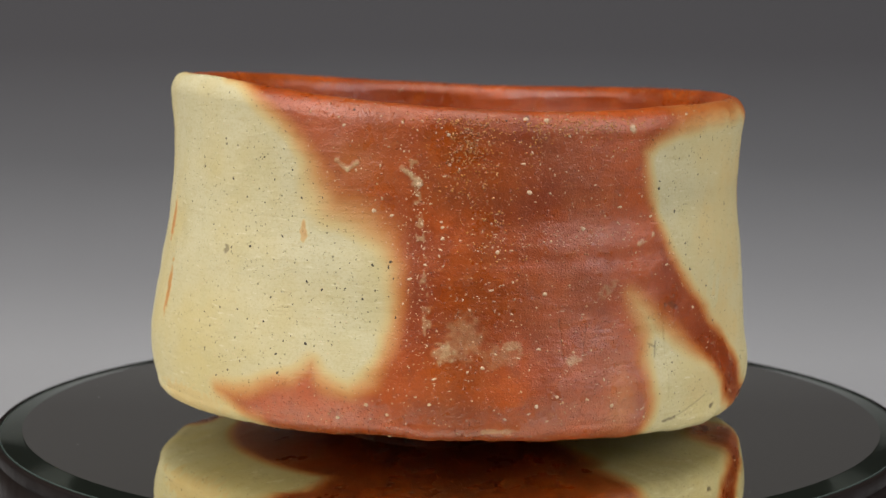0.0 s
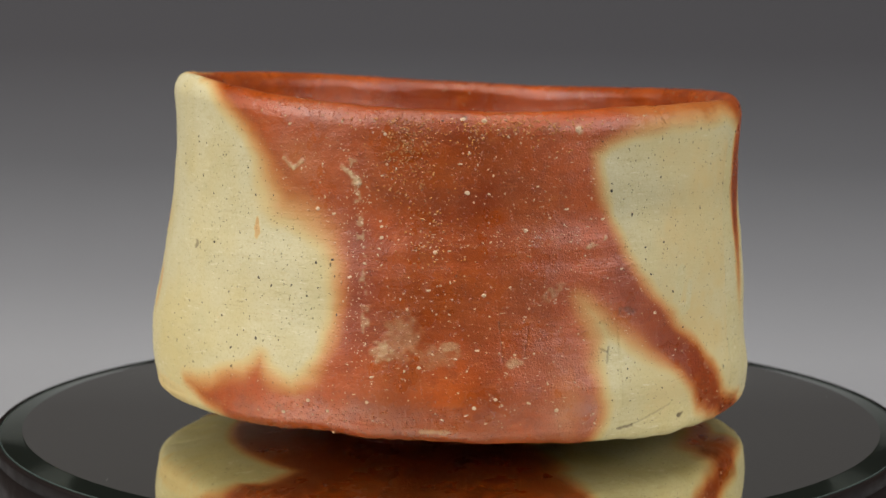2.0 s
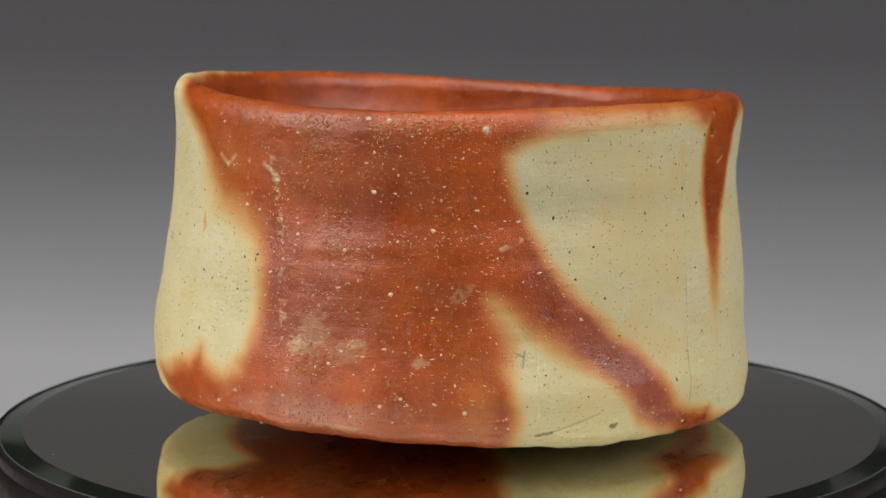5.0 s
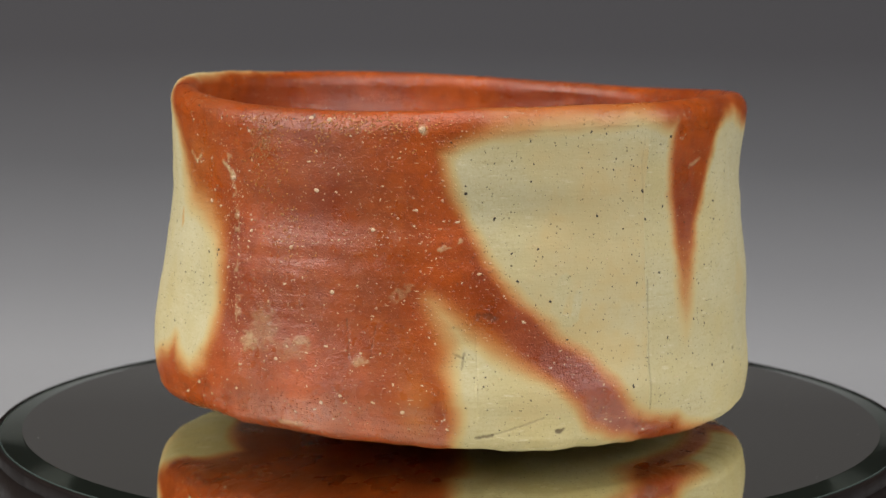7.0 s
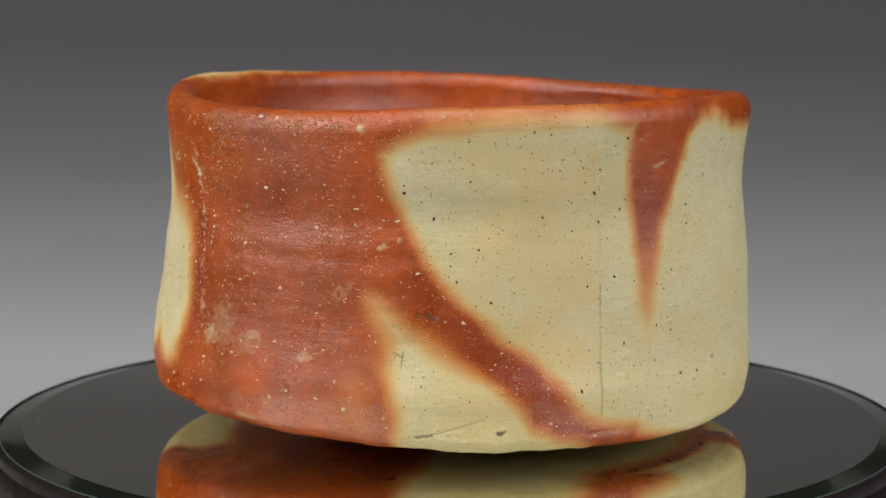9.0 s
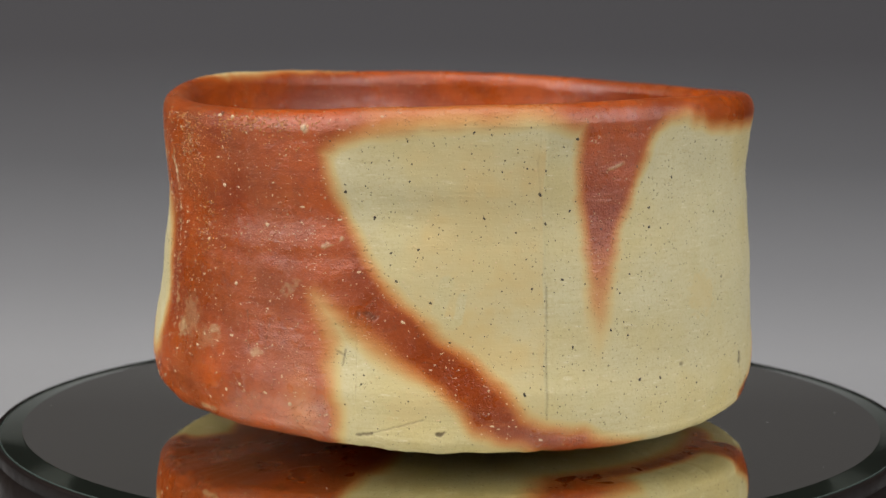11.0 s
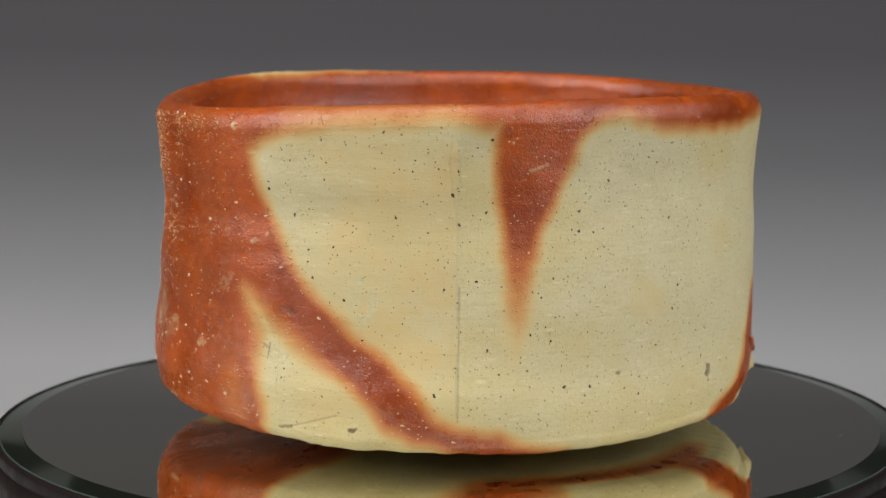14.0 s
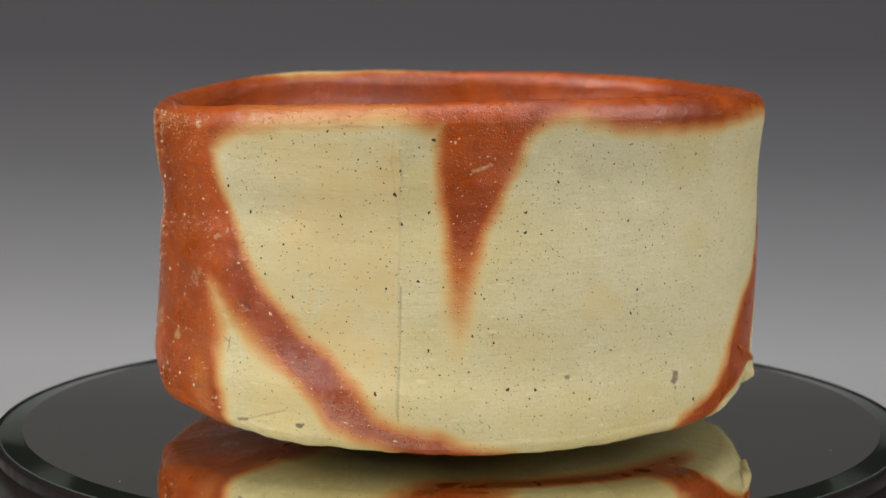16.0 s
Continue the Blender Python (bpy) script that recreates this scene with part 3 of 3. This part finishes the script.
    ash = ash + 0.45 * blot(P, M, (-20.3, 20.6), (1.6, 0.9), 14) + 0.5 * blot(P, M, (-33, 8.5), (4.5, 0.5), 15) + 0.6 * scratch(P, M, (43.5, 54.2), (46.5, 55.2), 0.4)
    # holes, seams and scratches with their shade put into colour, and plain dark spots
    shade_and_marks = 0.8 * blot(P, M, (13.3, 8.3), (0.9, 0.5), 20, 0.6) + 0.7 * scratch(P, M, (-0.8, 7.4), (1.8, 7.9), 0.4) + 0.28 * scratch(P, M, (1.8, 7.9), (10.4, 10.6), 0.2)
    shade_and_marks = shade_and_marks + 0.4 * scratch(P, M, (-4.8, 22.4), (-3.2, 21.6), 0.25) + 0.4 * scratch(P, M, (-2.9, 22.5), (-3.3, 19.8), 0.22) + 0.7 * blot(P, M, (81.4, 15.5), (0.9, 1.5), 21, 0.6)
    shade_and_marks = shade_and_marks + 0.4 * blot(P, M, (0.9, 28.7), (1.7, 0.8), 22, 1.0) + 0.6 * blot(P, M, (-86.5, 38.3), (0.7, 0.7), 23, 0.7) + 0.6 * blot(P, M, (59.4, 17.7), (0.5, 0.5), 24)
    shade_and_marks = shade_and_marks + 0.26 * scratch(P, M, (31.3, 34), (31.1, 10.5), 0.24) + 0.1 * scratch(P, M, (30.1, 60.5), (29.6, 55.6), 0.2) + 0.1 * scratch(P, M, (29.6, 55.6), (31.1, 43.7), 0.2) + 0.14 * scratch(P, M, (-1.0, 25.5), (-0.6, 12), 0.15)
    shade_and_marks = shade_and_marks + 0.35 * scratch(P, M, (-22.8, 28), (-22.2, 21), 0.18) + 0.35 * scratch(P, M, (-17.8, 27), (-18.6, 21), 0.18) + 0.7 * blot(P, M, (-28.6, 63.4), (0.5, 0.4), 25)
    pores = 0.9 * blot(P, M, (-37.8, 57.5), (3.4, 7.5), 30, 0.9) + 0.9 * blot(P, M, (-20, 62.6), (7.5, 2.4), 31, 0.5) + 0.7 * blot(P, M, (-27, 60.5), (1.2, 6), 32, 0.6)
    R = R - outer * 0.25 * np.clip(shade_and_marks, 0, 1) + outer * 0.10 * np.clip(ash, 0, 1)
    A = np.radians(C)
    verts = np.stack([R * np.sin(A), -R * np.cos(A), Zc], axis=-1).reshape(-1, 3) * 0.001
    rows, count = R.shape
    g = np.arange(rows * count).reshape(rows, count)
    nxt = np.roll(g, -1, axis=1)
    faces = np.stack([g[:-1], nxt[:-1], nxt[1:], g[1:]], axis=-1).reshape(-1, 4)
    marks = {"fire": fire, "ash": np.clip(ash, 0, 1) * (M < 80), "shade_and_marks": np.clip(shade_and_marks, 0, 1) * (M < 80), "pores": np.clip(pores, 0, 1) * (M < 80), "dull": dull}
    body = mesh_of("body", verts, faces.tolist(), CLAY, True, {k: v.reshape(-1) for k, v in marks.items()})
    part("body", body, bowl, "cream clay wall with red-brown fire marks")
    # the foot under the bowl, coloured dark to stand for the shade there
    verts, faces = lathe([(0.0272, 0.0026), (0.0270, 0.0005), (0.0264, 0.0), (0.0222, 0.0), (0.0214, 0.0008), (0.0210, 0.0022), (0.0005, 0.0026)], 160)
    part("foot_ring", mesh_of("foot_ring", verts, faces, CLAY, True, {k: [1.0 if k == "fire" else 0.5 if k == "shade_and_marks" else 0.0] * len(verts) for k in marks}), bowl, "foot ring with the shade under the bowl in its colour")

    def on_wall(phi, z, lift=0.0):
        col = int(np.argmin(np.abs(phi1 - phi)))
        at = 30 + int(np.argmin(np.abs(Zc[30:398, col] - z)))
        r, a = (R[at, col] + lift) * 0.001, math.radians(phi)
        return Vector((r * math.sin(a), -r * math.cos(a), z * 0.001))

    def pebble(name, phi, z, size, material, values=None, lift=0.0, seed=1, roll=0.0):
        bm = bmesh.new()
        bmesh.ops.create_icosphere(bm, subdivisions=3, radius=1.0)
        for v in bm.verts:
            v.co *= 1 + 0.45 * noise.noise(v.co * 1.7 + Vector((seed, 0, 0)))
        turn = Matrix.Translation(on_wall(phi, z, lift)) @ Matrix.Rotation(math.radians(phi), 4, "Z") @ Matrix.Rotation(math.radians(roll), 4, "Y") @ Matrix.Diagonal((size[0], size[2], size[1], 1)).copy()
        for v in bm.verts:
            v.co = turn @ v.co
        data = bpy.data.meshes.new(name)
        bm.to_mesh(data)
        bm.free()
        data.materials.append(material)
        data.polygons.foreach_set("use_smooth", [True] * len(data.polygons))
        for key, value in (values or {}).items():
            data.attributes.new(key, "FLOAT", "POINT").data.foreach_set("value", [value] * len(data.vertices))
        return part(name, data, bowl)

    # a torn lump of clay low on the wall
    tagged(pebble("clay_lump", 115.5, 12.0, (0.0060, 0.0030, 0.0019), CLAY, {"fire": 0.12, "ash": 0, "shade_and_marks": 0, "pores": 0, "dull": 0}, -0.9, 3, 14), "torn cream clay lump")
    tagged(pebble("clay_lump", 110.5, 15.6, (0.0074, 0.0014, 0.0012), CLAY, {"fire": 0.85, "ash": 0, "shade_and_marks": 0, "pores": 0, "dull": 0}, -0.6, 5, 19), "thin red torn clay ridge")
    # specks, beads and grains that sit in the skin of the wall
    wall_rows = slice(30, 50 + 330 + 18)

    def skin(phi, z):
        col = int(np.argmin(np.abs(phi1 - phi)))
        at = 30 + int(np.argmin(np.abs(Zc[wall_rows, col] - z)))
        return R[at, col], fire[at, col]

    def domes(name, items, material, label, sides=8):
        verts, faces = [], []
        for phi, z, wide_mm, high_mm, proud in items:
            r0, k = skin(phi, z)[0], len(verts)
            turned, squash = rng.uniform(0, 6.283), rng.uniform(0.75, 1.25)
            for ring, lift in ((1.0, -0.05), (0.6, proud * 0.75)):
                for i in range(sides):
                    a = 2 * math.pi * i / sides
                    ragged = ring * (1 + 0.28 * math.sin(2 * a + turned) * squash + 0.16 * math.sin(3 * a - turned))
                    ang, r = math.radians(phi + wide_mm * ragged * math.cos(a) / DEGREE), r0 + lift
                    verts.append((r * math.sin(ang) * 0.001, -r * math.cos(ang) * 0.001, (z + high_mm * ragged * math.sin(a)) * 0.001))
            ang, r = math.radians(phi), r0 + proud
            verts.append((r * math.sin(ang) * 0.001, -r * math.cos(ang) * 0.001, z * 0.001))
            for i in range(sides):
                j = (i + 1) % sides
                faces += [(k + i, k + j, k + sides + j, k + sides + i), (k + sides + i, k + sides + j, k + 2 * sides)]
        tagged(part(name, mesh_of(name, verts, faces, material), bowl, label), kind="stuff")

    # pits are flat dots too, the dark of their hollows put into the colour
    rng = random.Random(11)
    items = []
    for at in SPECKS_PANEL + SPECKS_RIGHT + SPECKS_LOW + SPECKS_LEFT + SPECKS_FOOT:
        size = 0.19 + 0.20 * rng.random() ** 1.8
        items.append((at[0], at[1], size, size * rng.uniform(0.8, 1.35), 0.02))
    for _ in range(1000):
        phi, z, size = rng.uniform(-118, 118), rng.uniform(8, 63), 0.08 + 0.10 * rng.random() ** 2
        if skin(phi, z)[1] < 0.35:
            items.append((phi, z, size, size * rng.uniform(0.7, 1.6), 0.02))
    domes("dark_speckle", items, SPECK, "fine black specks and pits")
    items = []
    for _ in range(760):
        phi, z, size = rng.uniform(-66, 42), rng.uniform(6.5, 65), 0.09 + 0.22 * rng.random() ** 3
        if skin(phi, z)[1] > 0.7:
            items.append((phi, z, size * rng.choice((1.0, 1.0, 1.8)), size, 0.08))
    for _ in range(150):
        phi, z, size = rng.gauss(-46.3, 1.5), rng.uniform(20, 56), rng.uniform(0.07, 0.17)
        items.append((phi, z, size, size * rng.uniform(0.7, 1.5), 0.06))
    for _ in range(90):
        phi, z, size = rng.uniform(-40, -8), rng.gauss(42, 1.5), rng.uniform(0.07, 0.15)
        items.append((phi, z, size * rng.uniform(1, 2.2), size, 0.06))
    for _ in range(260):
        phi, z, size = rng.uniform(-62, 30), rng.uniform(14, 60), rng.uniform(0.05, 0.085)
        if skin(phi, z)[1] > 0.6 and lattice_noise(np.array(phi / 9 + 40), np.array(z / 8), 45) > -0.1:
            items.append((phi, z, size * rng.uniform(3, 9), size, 0.04))
    for _ in range(240):
        phi, z, size = rng.uniform(-112, 110), rng.uniform(8, 62), rng.uniform(0.06, 0.12)
        if skin(phi, z)[1] < 0.4:
            items.append((phi, z, size * rng.uniform(1, 2.5), size, 0.06))
    domes("feldspar_fleck", items, GRAIN, "tiny pale feldspar flecks")
    items = []
    for count, (pc, ps), (zc, zs) in ((290, (-38, 2.8), (57.5, 4.6)), (220, (-22, 6.0), (62.6, 1.2)), (110, (-40, 4.5), (63.6, 0.9)), (40, (-27.2, 0.8), (58.5, 2.6)), (45, (-12, 3.0), (60.8, 1.5)), (70, (-34, 3.0), (42, 4.0))):
        for _ in range(count):
            phi, z, size = rng.gauss(pc, ps), rng.gauss(zc, zs), 0.12 + 0.15 * rng.random() ** 2
            if z < float(rim_height(np.array(phi))) - 1.5:
                items.append((phi, z, size, size, 0.2))
    domes("ash_glaze", items, BEAD, "glossy golden ash beads")
    # pale grains that stand out of the wall
    grains = [(-9.8, 61.5, 0.62), (-60.3, 10.5, 0.42), (-55.1, 13.2, 0.42), (-51.7, 11.5, 0.36), (-25.4, 32.7, 0.42), (-33.4, 40.2, 0.42), (-42.6, 42.5, 0.38), (-28.2, 50.6, 0.45),
              (-18.3, 43.9, 0.42), (-46.5, 52.0, 0.5), (-29, 63.2, 0.5), (-25.5, 63, 0.5), (-27, 13, 0.4), (-23.5, 14.5, 0.35), (-13.0, 12.0, 0.45), (-54.5, 47.2, 0.45), (-36, 20, 0.4)]
    for i, (phi, z, s) in enumerate(grains):
        pebble("grain", phi, z, (s * 0.0009, s * 0.0008, s * 0.0003), GRAIN, None, 0.0, i)
    return bowl


build_studio()
turntable = build_turntable()
tea_bowl = build_bowl()


def motions():
    walk(turntable, [(t, pose(AXIS.x, AXIS.y, AXIS.z, 0, 0, a)) for t, a in TURN])
    walk(tea_bowl, [(t, pose(0, 0, 0, 0, 0, a)) for t, a in TURN])


motions()
